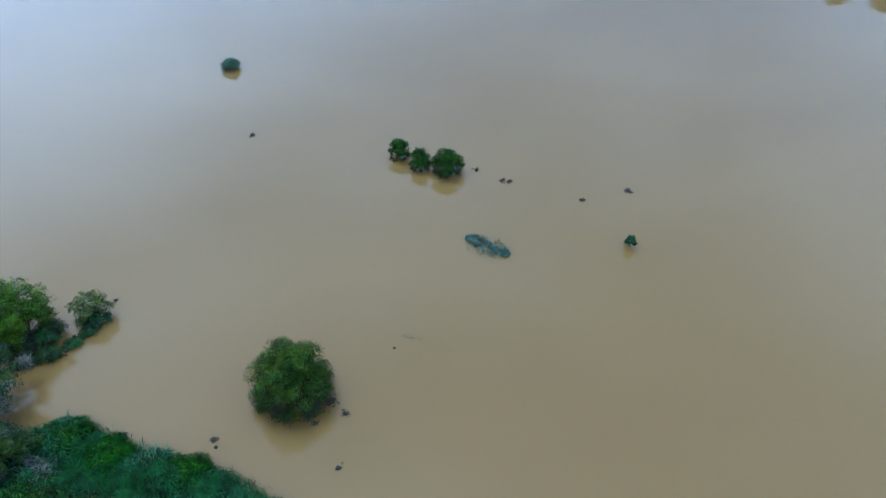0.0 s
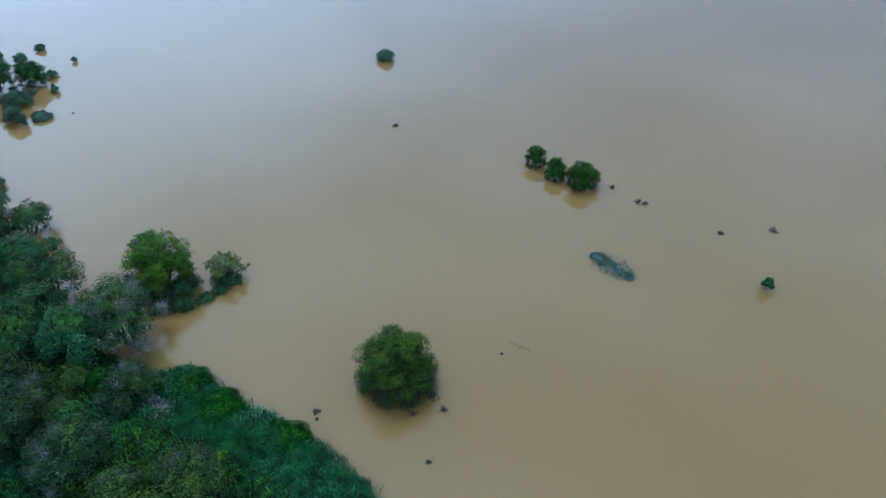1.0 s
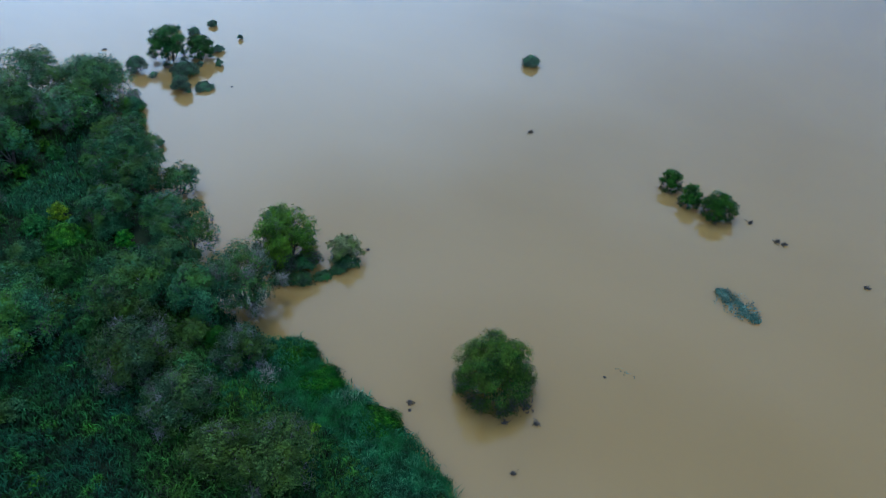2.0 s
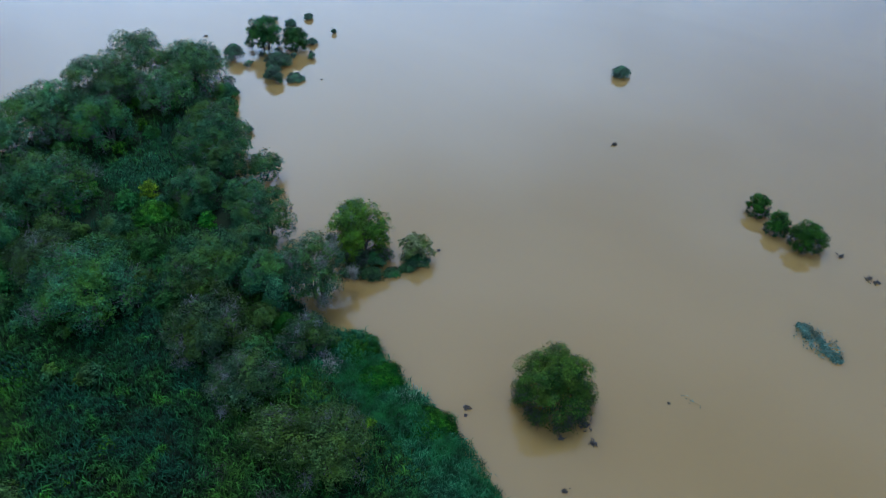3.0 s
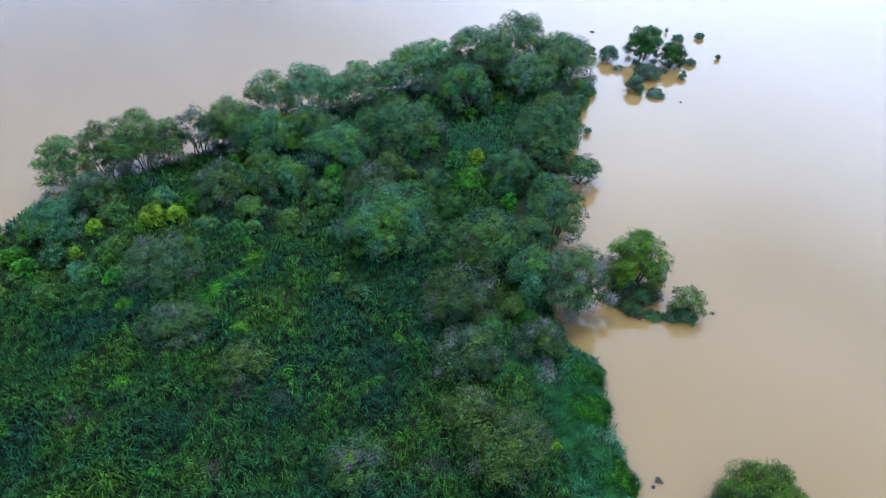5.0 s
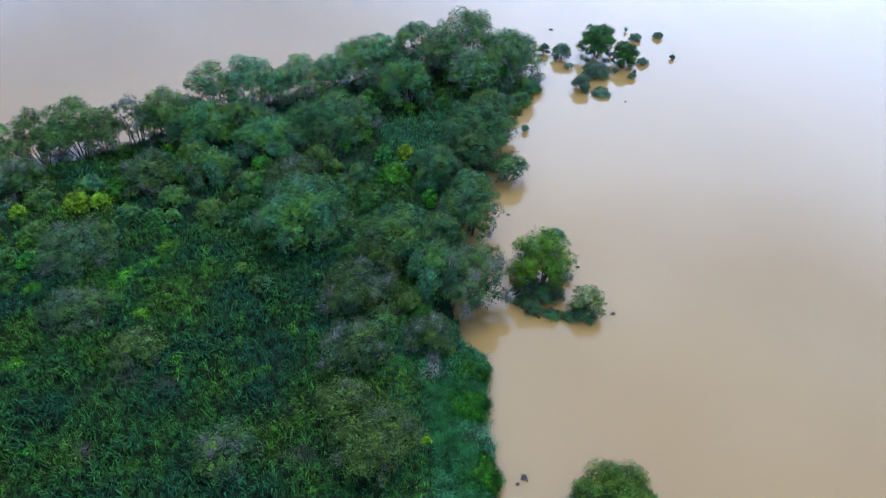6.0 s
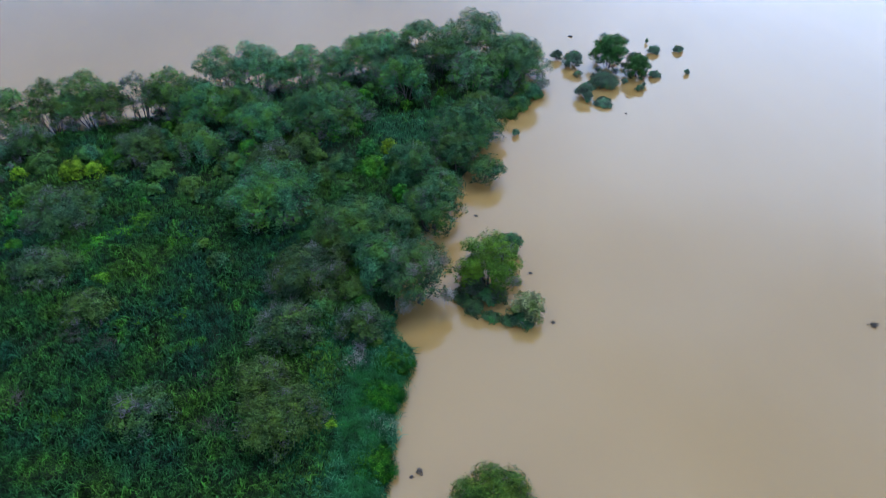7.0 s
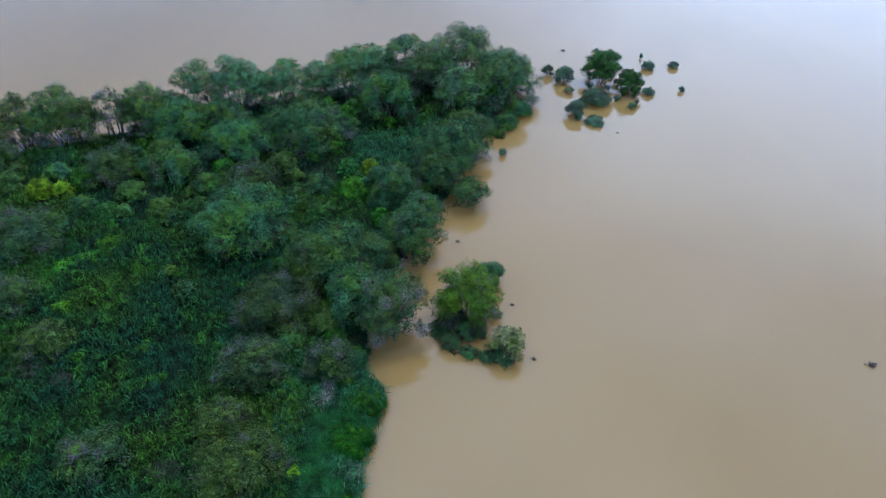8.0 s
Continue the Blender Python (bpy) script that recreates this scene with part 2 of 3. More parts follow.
M_BRUSH = bark_material("dark_grey_twigs", (0.0252, 0.0222, 0.0186), (0.06, 0.0546, 0.0468), 3.0)
M_CREEPER = leaf_material("creeper_leaves", (0.0057, 0.039, 0.00288), (0.0285, 0.1248, 0.00576), (0.1045, 0.2652, 0.01296), (0.0133, 0.078, 0.0072), patch_size=1.0, clump=1.6)
M_PALE = leaf_material("flooded_bush_leaves", (0.052, 0.1063, 0.0625), (0.1495, 0.2375, 0.1438), (0.364, 0.4625, 0.3125), (0.078, 0.2, 0.075), patch_size=1.2)
M_LIGHT = leaf_material("pale_tree_leaves", (0.0644, 0.09984, 0.0396), (0.1932, 0.2246, 0.0858), (0.4186, 0.4243, 0.198), (0.161, 0.2371, 0.0396), patch_size=1.0)
M_MOSS = leaf_material("moss_green_leaves", (0.02245, 0.06283, 0.0165), (0.0721, 0.1659, 0.03802), (0.1742, 0.32, 0.07828), (0.112, 0.2134, 0.02746), patch_size=0.8)
M_STRAW = bark_material("dry_brush", (0.075, 0.068, 0.058), (0.21, 0.19, 0.165), 2.0)
M_BROWN = bark_material("brown_stalks", (0.022, 0.017, 0.014), (0.07, 0.057, 0.05), 2.0)
M_DEEP = leaf_material("deep_green_leaves", (0.008, 0.04, 0.006), (0.03, 0.115, 0.011), (0.1, 0.24, 0.02), (0.05, 0.14, 0.01))
M_LONE = leaf_material("lone_tree_leaves", (0.01242, 0.04256, 0.006), (0.04223, 0.117, 0.014), (0.149, 0.2554, 0.03), (0.1056, 0.1702, 0.014), patch_size=0.7)
M_WET = bark_material("wet_drift_wood", (0.018, 0.015, 0.012), (0.06, 0.05, 0.04), 9.0)


# ---------------------------------------------------------------- mesh helpers
def mesh_part(name, verts, faces, mat, parent=None, smooth=False, label=""):
    me = bpy.data.meshes.new(name)
    me.from_pydata(verts, [], faces)
    me.materials.append(mat)
    if smooth:
        me.polygons.foreach_set("use_smooth", np.ones(len(me.polygons), bool))
    ob = new(name, me)
    if parent is not None:
        ob.parent = parent
    if label:
        tagged(ob, label)
    return ob


def leaf_part(name, leaves, mat, parent=None, label=""):
    """leaves: array (n, k, 3). One mesh of n separate k-cornered leaves."""
    n, k = leaves.shape[:2]
    me = bpy.data.meshes.new(name)
    me.vertices.add(k * n)
    me.vertices.foreach_set("co", np.ascontiguousarray(leaves, dtype=np.float32).ravel())
    me.loops.add(k * n)
    me.loops.foreach_set("vertex_index", np.arange(k * n, dtype=np.int32))
    me.polygons.add(n)
    me.polygons.foreach_set("loop_start", np.arange(0, k * n, k, dtype=np.int32))
    me.update(calc_edges=True)
    me.materials.append(mat)
    ob = new(name, me)
    if parent is not None:
        ob.parent = parent
    if label:
        tagged(ob, label)
    return ob


def twig_part(name, start, way, radius, mat, parent, label=""):
    """One mesh of many fine tapering twigs, each a three-sided spike from its start along its way."""
    n = len(start)
    a = np.cross(way, np.array((0.31, 0.95, 0.05)))
    a *= radius / (np.linalg.norm(a, axis=1, keepdims=True) + 1e-9)
    b = np.cross(way, a)
    b *= radius / (np.linalg.norm(b, axis=1, keepdims=True) + 1e-9)
    v = np.stack([start + a, start - 0.5 * a + 0.87 * b, start - 0.5 * a - 0.87 * b, start + way], 1)
    me = bpy.data.meshes.new(name)
    me.vertices.add(4 * n)
    me.vertices.foreach_set("co", np.ascontiguousarray(v, dtype=np.float32).ravel())
    idx = np.arange(n, dtype=np.int32)[:, None] * 4 + np.array([0, 1, 3, 1, 2, 3, 2, 0, 3], dtype=np.int32)
    me.loops.add(9 * n)
    me.loops.foreach_set("vertex_index", idx.ravel())
    me.polygons.add(3 * n)
    me.polygons.foreach_set("loop_start", np.arange(0, 9 * n, 3, dtype=np.int32))
    me.update(calc_edges=True)
    me.materials.append(mat)
    ob = new(name, me)
    ob.parent = parent
    return tagged(ob, label, kind="stuff")


def twigs_in(rng, lobes, counts, length):
    """Starts and ways of fine twigs that fan out of the lobes."""
    starts, ways = [], []
    for (c, lr), k in zip(lobes, counts):
        d = rng.normal(0, 1, (int(k), 3)) + np.array(c) * (0.25, 0.25, 0.0) + (0, 0, 0.35)
        d /= np.linalg.norm(d, axis=1, keepdims=True) + 1e-9
        q = rng.normal(0, 1, (int(k), 3))
        q /= np.linalg.norm(q, axis=1, keepdims=True) + 1e-9
        starts.append(np.array(c) + q * lr * rng.uniform(0.1, 0.8, (int(k), 1)))
        ways.append(d * length * rng.uniform(0.5, 1.3, (int(k), 1)))
    return np.concatenate(starts), np.concatenate(ways)


def tube(verts, faces, pts, radii, sides=5):
    """Adds a tapered, bent stem to the lists."""
    base = len(verts)
    k = len(pts)
    for i, (p, r) in enumerate(zip(pts, radii)):
        d = Vector(pts[min(i + 1, k - 1)]) - Vector(pts[max(i - 1, 0)])
        d = d.normalized() if d.length > 1e-6 else Vector((0, 0, 1))
        a = d.cross(Vector((0.31, 0.95, 0.05))).normalized()
        b = d.cross(a)
        for s in range(sides):
            w = 2 * math.pi * s / sides
            verts.append(tuple(Vector(p) + (a * math.cos(w) + b * math.sin(w)) * r))
    for i in range(k - 1):
        for s in range(sides):
            s2 = (s + 1) % sides
            faces.append((base + i * sides + s, base + i * sides + s2, base + (i + 1) * sides + s2, base + (i + 1) * sides + s))
    faces.append(tuple(base + (k - 1) * sides + s for s in range(sides)))


def bent(rng, a, b, sag=0.12, n=4):
    """Points on a slightly crooked line from a to b."""
    a, b = np.array(a, float), np.array(b, float)
    side = rng.normal(0, 1, 3) * sag * np.linalg.norm(b - a)
    return [tuple(a + (b - a) * u + side * math.sin(math.pi * u)) for u in np.linspace(0, 1, n)]


def leaf_faces(rng, centres, normals, length, width):
    """Pointed leaves about the centres, facing along the normals."""
    n = len(centres)
    nn = normals / (np.linalg.norm(normals, axis=1, keepdims=True) + 1e-9)
    t = np.cross(nn, rng.normal(0, 1, (n, 3)))
    t /= np.linalg.norm(t, axis=1, keepdims=True) + 1e-9
    s = np.cross(nn, t)
    L = length * rng.uniform(0.7, 1.3, (n, 1))
    W = width * rng.uniform(0.7, 1.3, (n, 1))
    return np.stack([centres - t * L * 0.4 - s * W / 2, centres - t * L * 0.4 + s * W / 2, centres + t * L * 0.6], 1)


def crown_leaves(rng, lobes, per_lobe, leaf, floor_z, spread=0.17, inner=0.55, shares=None):
    """Leaves in small sprays on the outside of the lobes; shares thins them out lobe by lobe."""
    cs, ns = [], []
    mid = np.mean([c for c, _ in lobes], 0)
    size = np.array([lr for _, lr in lobes]) ** 2
    size = size / size.mean()
    for i, (c, r) in enumerate(lobes):
        share = 1.0 if shares is None else shares[i]
        sprays = max(5, int(per_lobe * size[i] * share / 9))
        d = rng.normal(0, 1, (sprays, 3))
        d /= np.linalg.norm(d, axis=1, keepdims=True)
        d[:, 2] = np.where(d[:, 2] < -0.35, -d[:, 2] * 0.5, d[:, 2])
        k = r * rng.uniform(inner, 1.06, (sprays, 1)) ** 0.6
        tip = np.array(c) + d * k * np.array((1, 1, 0.82))
        out = tip - mid
        out /= np.linalg.norm(out, axis=1, keepdims=True) + 1e-9
        p = np.repeat(tip, 9, 0) + rng.normal(0, spread, (sprays * 9, 3)) * (1, 1, 0.75)
        nrm = np.repeat(d * 0.6 + out * 0.5, 9, 0) + np.array((0, 0, 0.25)) + rng.normal(0, 0.36, (sprays * 9, 3))
        keep = p[:, 2] > floor_z
        cs.append(p[keep])
        ns.append(nrm[keep])
    return leaf_faces(rng, np.concatenate(cs), np.concatenate(ns), leaf, leaf * 0.68)


def make_lobes(rng, r, low, high, count, flat=0.0):
    """Rounded clumps that fill a crown of radius r between two heights, unevenly."""
    lobes = []
    h = high - low
    for i in range(count):
        a = i * 2.399963 + rng.uniform(-0.45, 0.45)
        u = (i + 0.5) / count
        lift = 1 - 1.15 * u
        ring = math.sqrt(max(0.0, 1 - lift * lift)) if lift > 0 else 1.0
        lr = r * rng.uniform(0.21, 0.36)
        rad = (r - lr * 0.8) * ring * rng.uniform(0.76, 1.1)
        z = low + h * (0.28 + 0.72 * max(lift, -0.15) * (1 - flat) + 0.36 * flat) - lr * 0.5 + h * rng.uniform(-0.09, 0.05)
        lobes.append(((rad * math.cos(a), rad * math.sin(a), max(z, low + lr * 0.2)), lr))
    return lobes


def tree(name, x, y, h, r, seed, leaf_mat, label, category="tree", group="", density=1.0, leaf=0.15, clear=0.3, lean=(0, 0), stems=4, twigs=0, z0=0.0, bark=None, skirt=0, girth=1.0, core=3, bare=0.3, haze=1.0, haze_mat=None):
    """A tree with forking stems, limbs and a crown of leaf sprays; clear is the share of its height below the crown, and up to the
    share bare of its height the crown is mostly leafless twigs."""
    rng = np.random.default_rng(seed)
    root = new(name)
    root.location = (x, y, z0)
    root.rotation_euler = (0, 0, 0)
    tagged(root, label, category, group)
    low, high = h * clear, h
    r *= 1.08
    lobes = make_lobes(rng, r, low, high, int(14 + 3.6 * r + rng.integers(0, 5)), flat=0.15)
    lobes = [((c[0] + lean[0] * c[2] / h, c[1] + lean[1] * c[2] / h, c[2]), lr) for c, lr in lobes]
    for k in range(core):
        a = 2 * math.pi * k / max(core, 1) + 0.6
        lobes.append(((0.24 * r * math.cos(a), 0.24 * r * math.sin(a), low + 0.42 * (high - low)), 0.36 * r))
    for k in range(skirt):
        a = 2 * math.pi * k / skirt + rng.uniform(-0.2, 0.2)
        w = r * rng.uniform(0.7, 0.8)
        lobes.append(((w * math.cos(a), w * math.sin(a), 0.17 * r * rng.uniform(0.6, 1.5)), 0.21 * r))
    forks = []
    for k in range(stems):
        v, f = [], []
        a = 2 * math.pi * k / stems + rng.uniform(-0.5, 0.5)
        foot = (0.12 * r * math.cos(a) * (stems > 1), 0.12 * r * math.sin(a) * (stems > 1), -0.5)
        top = (0.36 * r * math.cos(a) + lean[0] * 0.6, 0.36 * r * math.sin(a) + lean[1] * 0.6, low + (high - low) * rng.uniform(0.3, 0.5))
        pts = bent(rng, foot, top, 0.09, 5)
        rad = 0.022 * girth * h * rng.uniform(0.8, 1.15)
        tube(v, f, pts, [rad * q for q in (1.35, 1.0, 0.85, 0.68, 0.5)], 6)
        forks.append((pts, rad))
        mesh_part("trunk", v, f, bark or M_BARK, root, True)
    v, f = [], []
    for c, lr in lobes:
        pts, rad = min(forks, key=lambda q: (q[0][3][0] - c[0]) ** 2 + (q[0][3][1] - c[1]) ** 2)
        start = pts[int(rng.integers(2, 5))]
        tube(v, f, bent(rng, start, c, 0.1, 4), [rad * q for q in (0.5, 0.36, 0.24, 0.12)], 5)
        for _ in range(3):
            d = rng.normal(0, 1, 3)
            d[2] = abs(d[2]) * 0.7
            d /= np.linalg.norm(d)
            tube(v, f, bent(rng, c, np.array(c) + d * lr * 0.9, 0.12, 3), [rad * 0.16, rad * 0.1, rad * 0.04], 4)
    limbs = tagged(mesh_part("branchwork", v, f, bark or M_BARK, root, True), kind="stuff")
    shares = np.array([0.32 + 0.68 * min(1.0, max(0.0, (c[2] / h - bare) / 0.16 + 0.5)) for c, _ in lobes])
    size = np.array([lr for _, lr in lobes]) ** 2
    fan = (1.12 - shares) * size * 70 * haze
    if skirt:
        fan[-skirt:] *= 3.5
        shares[-skirt:] = 0.5
    if twigs:
        some = rng.permutation(len(lobes))[:max(3, int(len(lobes) * 0.3))]
        shares[some] *= 0.55
        fan[some] += twigs * 7 / len(some)
    if fan.sum() > 20:
        start, way = twigs_in(rng, lobes, fan, 0.62)
        low_enough = start[:, 2] > 0.1
        twig_part("twig_spray", start[low_enough], way[low_enough], 0.013, haze_mat or M_TWIG, limbs, "bare grey twigs")
    per = int(max(60, 205 * density * (r / 3.0) ** 2 * (0.25 / leaf) ** 2 * 26 / len(lobes)))
    q = crown_leaves(rng, lobes, per, leaf, low * 0.75, spread=min(0.13, 0.04 + 0.03 * r), shares=shares)
    leaf_part("crown", q, leaf_mat, root)
    return root


def bush(name, x, y, h, r, seed, leaf_mat, label, category="bush", group="", leaf=0.14, density=0.9, z0=0.0, stems=7, haze=0.0):
    """A low rounded shrub that grows from the water or the bank."""
    rng = np.random.default_rng(seed)
    root = new(name)
    root.location = (x, y, z0)
    tagged(root, label, category, group)
    lobes = []
    n = int(6 + 3 * r)
    for i in range(n):
        a = i * 2.4 + rng.uniform(-0.4, 0.4)
        q = math.sqrt((i + 0.3) / n)
        lr = max(0.16, min(r * rng.uniform(0.32, 0.45), h * 0.6))
        rad = max(0.0, r - lr) * q
        z = max(lr * 0.25, (h - lr) * (1 - 0.75 * q * q) * rng.uniform(0.85, 1.05))
        lobes.append(((rad * math.cos(a), rad * math.sin(a), z), lr))
    v, f = [], []
    for i in range(stems):
        c, lr = lobes[i % n]
        tube(v, f, bent(rng, (c[0] * 0.3, c[1] * 0.3, -0.4), c, 0.12, 4), [0.05 * min(1, r), 0.04 * min(1, r), 0.025 * min(1, r), 0.01], 5)
    clump = mesh_part("stem_clump", v, f, M_BARK, root, True)
    if haze:
        start, way = twigs_in(rng, lobes, [90 * haze * lr * lr for _, lr in lobes], 0.45)
        twig_part("twig_spray", start, way, 0.011, M_BRUSH, clump, "bare grey-brown twigs")
    per = int(max(36, 222 * density * r * r * (0.18 / leaf) ** 2 * 8 / n))
    leaf_part("foliage", crown_leaves(rng, lobes, per, leaf, 0.02, spread=min(0.1, 0.03 + 0.05 * r), inner=0.35), leaf_mat, root)
    return root


def snag(name, x, y, size, seed, label):
    """A tuft of dead twigs that sticks out of the water."""
    rng = np.random.default_rng(seed)
    root = new(name)
    root.location = (x, y, 0)
    tagged(root, label, "driftwood")
    for k in range(11):
        v, f = [], []
        a = rng.uniform(0, 2 * math.pi)
        p = rng.normal(0, 0.25 * size, 2)
        tip = (p[0] + math.cos(a) * size * 0.42, p[1] + math.sin(a) * size * 0.42, size * rng.uniform(0.1, 0.45))
        tube(v, f, bent(rng, (p[0], p[1], -0.1), tip, 0.2, 4), [0.06 * size ** 0.5, 0.05 * size ** 0.5, 0.04 * size ** 0.5, 0.015], 5)
        mesh_part("twig", v, f, M_WET, root, True)
    q = leaf_faces(rng, rng.normal(0, 0.2 * size, (70, 3)) * (1, 1, 0.3) + (0, 0, 0.12 * size), rng.normal(0, 0.5, (70, 3)) + (0, 0, 1), 0.16, 0.08)
    tagged(leaf_part("leaf_litter", q, M_WET, root), kind="stuff")
    return root


# ---------------------------------------------------------------- island, river bed and water
EAST = [(-74.0, 56.5), (-66.5, 51.0), (-61.0, 47.5), (-55.5, 43.8), (-50.0, 41.0), (-46.0, 37.6), (-40.0, 34.0), (-34.8, 32.0), (-31.2, 30.4),
        (-28.0, 31.6), (-25.6, 30.9), (-21.8, 29.2), (-18.6, 28.3), (-15.6, 27.5), (-11.8, 25.4), (-7.0, 20.5), (-4.0, 12.0)]
SOUTH = [(-5.0, 0.0), (-10.0, -13.0), (-22.0, -24.0), (-38.0, -28.0), (-54.0, -25.0), (-64.0, -17.0)]
WEST = [(-68.8, -10.8), (-69.8, -6.2), (-71.5, 0.4), (-72.6, 6.4), (-75.4, 12.0), (-78.0, 18.0), (-78.6, 28.0), (-80.6, 38.0), (-81.5, 48.0), (-79.0, 55.0)]
SHORE = np.array(EAST + SOUTH + WEST)


def inside_by(px, py):
    """Metres from the shore line for arrays of places: plus on the island, minus in the water."""
    d = np.full(px.shape, 1e9)
    odd = np.zeros(px.shape, bool)
    for (x1, y1), (x2, y2) in zip(SHORE, np.roll(SHORE, -1, 0)):
        ex, ey = x2 - x1, y2 - y1
        u = np.clip(((px - x1) * ex + (py - y1) * ey) / (ex * ex + ey * ey), 0, 1)
        d = np.minimum(d, np.hypot(px - x1 - u * ex, py - y1 - u * ey))
        odd ^= ((y1 > py) != (y2 > py)) & (px < (x2 - x1) * (py - y1) / (y2 - y1 + 1e-12) + x1)
    return np.where(odd, d, -d)


def wobble(px, py):
    return 0.8 * np.sin(px * 0.9 + 1.3 * np.sin(py * 0.37)) * np.sin(py * 0.8 + 0.7 * np.sin(px * 0.31)) + 0.5 * np.sin(px * 2.1 + py * 1.3) * np.sin(py * 1.9 - px * 0.7)


def ground_height(px, py):
    s = inside_by(px, py) + 0.45 * wobble(px, py)
    rise = np.clip((s + 1.2) / 3.2, 0, 1)
    return -0.9 + 1.45 * rise * rise * (3 - 2 * rise) + 0.12 * wobble(px * 0.6, py * 0.6) * rise


def build_ground():
    xs, ys = np.arange(-100, 12.01, 0.8), np.arange(-44, 76.01, 0.8)
    gx, gy = np.meshgrid(xs, ys)
    gz = ground_height(gx, gy)
    verts = np.stack([gx, gy, gz], -1).reshape(-1, 3).tolist()
    nx, ny = len(xs), len(ys)
    faces = [(j * nx + i, j * nx + i + 1, (j + 1) * nx + i + 1, (j + 1) * nx + i) for j in range(ny - 1) for i in range(nx - 1)]
    # the river bed goes on to the horizon
    k = len(verts)
    far = 2200.0
    verts += [(-far, -far, -0.9), (far, -far, -0.9), (far, far, -0.9), (-far, far, -0.9)]
    c = [0, nx - 1, ny * nx - 1, (ny - 1) * nx]
    faces += [(k, k + 1, c[1], c[0]), (k + 1, k + 2, c[2], c[1]), (k + 2, k + 3, c[3], c[2]), (k + 3, k, c[0], c[3])]
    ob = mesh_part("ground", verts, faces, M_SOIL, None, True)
    tagged(ob, "dark wet soil of a low flooded river island", "ground", kind="structure")


build_ground()
far = 2200.0
water = mesh_part("water", [(-far, -far, 0), (far, -far, 0), (far, far, 0), (-far, far, 0)], [(0, 1, 2, 3)], M_WATER)
tagged(water, "calm muddy brown flood water of a wide river", "water", kind="structure")


# ---------------------------------------------------------------- grass
def blades(rng, bx, by, bz, reach, height, width):
    """Arching blades, each folded across its middle: the lower half rises, the upper half droops."""
    n = len(bx)
    a = rng.uniform(0, 2 * math.pi, n)
    L = reach * rng.uniform(0.5, 1.3, n)
    H = height * rng.uniform(0.6, 1.25, n)
    ca, sa = np.cos(a), np.sin(a)
    base = np.stack([bx, by, bz - 0.05], 1)
    mid = np.stack([bx + ca * L * 0.4, by + sa * L * 0.4, bz + H], 1)
    tip = np.stack([bx + ca * L, by + sa * L, bz + H * rng.uniform(0.35, 0.95, n)], 1)
    w = (width * rng.uniform(0.7, 1.3, n))[:, None]
    side = np.stack([-sa, ca, np.zeros(n)], 1) * w
    return np.stack([base, mid + side, tip, mid - side], 1)


def blade_mesh(name, v, mat, label, category):
    n = len(v)
    me = bpy.data.meshes.new(name)
    me.vertices.add(4 * n)
    me.vertices.foreach_set("co", np.ascontiguousarray(v, dtype=np.float32).ravel())
    idx = np.arange(n, dtype=np.int32)[:, None] * 4 + np.array([0, 1, 3, 3, 1, 2], dtype=np.int32)
    me.loops.add(6 * n)
    me.loops.foreach_set("vertex_index", idx.ravel())
    me.polygons.add(2 * n)
    me.polygons.foreach_set("loop_start", np.arange(0, 6 * n, 3, dtype=np.int32))
    me.update(calc_edges=True)
    me.materials.append(mat)
    return tagged(new(name, me), label, category, kind="stuff")


def tufts(rng, count, box, low, high, per, reach, height, width, where=None):
    x, y = rng.uniform(box[0], box[1], count), rng.uniform(box[2], box[3], count)
    s = inside_by(x, y)
    patch = wobble(x * 0.55 + 3, y * 0.55) + 0.6 * wobble(x * 1.4, y * 1.4 + 5)
    ok = (s > low) & (s < high) & (patch > rng.uniform(-3.3, -1.3, count))
    if where is not None:
        ok &= where(x, y)
    x, y, patch = x[ok], y[ok], patch[ok]
    size = np.repeat(rng.uniform(0.5, 1.5, len(x)) * (1 + 0.25 * patch), per)
    x, y = np.repeat(x, per) + rng.normal(0, 0.2, len(x) * per), np.repeat(y, per) + rng.normal(0, 0.2, len(y) * per)
    z = np.maximum(ground_height(x, y), -0.1)
    return blades(rng, x, y, z, reach * size, height * size, width * size)


rng = np.random.default_rng(7)
south_part = tufts(rng, 3000, (-56, -2, -28, -13), 0.9, 60, 8, 0.7, 0.6, 0.05)
near_part = tufts(rng, 18500, (-56, -2, -13, 33), 0.9, 60, 19, 0.58, 0.56, 0.026, lambda x, y: (x < -34) | (inside_by(x, y) > 4.5) | (x > -12))
back_part = tufts(rng, 5000, (-83, -56, -20, 58), 0.9, 60, 10, 0.65, 0.65, 0.038)
slope_part = tufts(rng, 2600, (-75, -65, -5, 9), 0.6, 60, 9, 0.35, 0.4, 0.025)
blade_mesh("grass", np.concatenate([near_part, south_part, back_part, slope_part]), M_GRASS, "dense tall green grass covering the island", "grass")
reed_edge = tufts(rng, 12000, (-84, -2, -28, 58), 0.15, 3.0, 8, 0.42, 0.5, 0.026)
reed_strip = tufts(rng, 8500, (-33, -10, 14, 33), 0.2, 7.5, 20, 0.46, 0.42, 0.019)
glade_part = tufts(rng, 2600, (-66, -59, 33, 42), 1, 60, 12, 0.3, 0.4, 0.022)
blade_mesh("shore_reeds", np.concatenate([reed_edge, reed_strip, glade_part]), M_REED, "blue-green reeds leaning over the island's shore", "reeds")

pale_part = tufts(rng, 70, (-22.6, -19.9, 27.2, 29.6), 0.0, 60, 12, 0.4, 0.5, 0.016, lambda x, y: np.hypot(x + 21.4, y - 28.5) < 1.25)
blade_mesh("pale_reeds", pale_part, M_PALE, "pale blue-green reeds leaning out over the shore", "reeds")

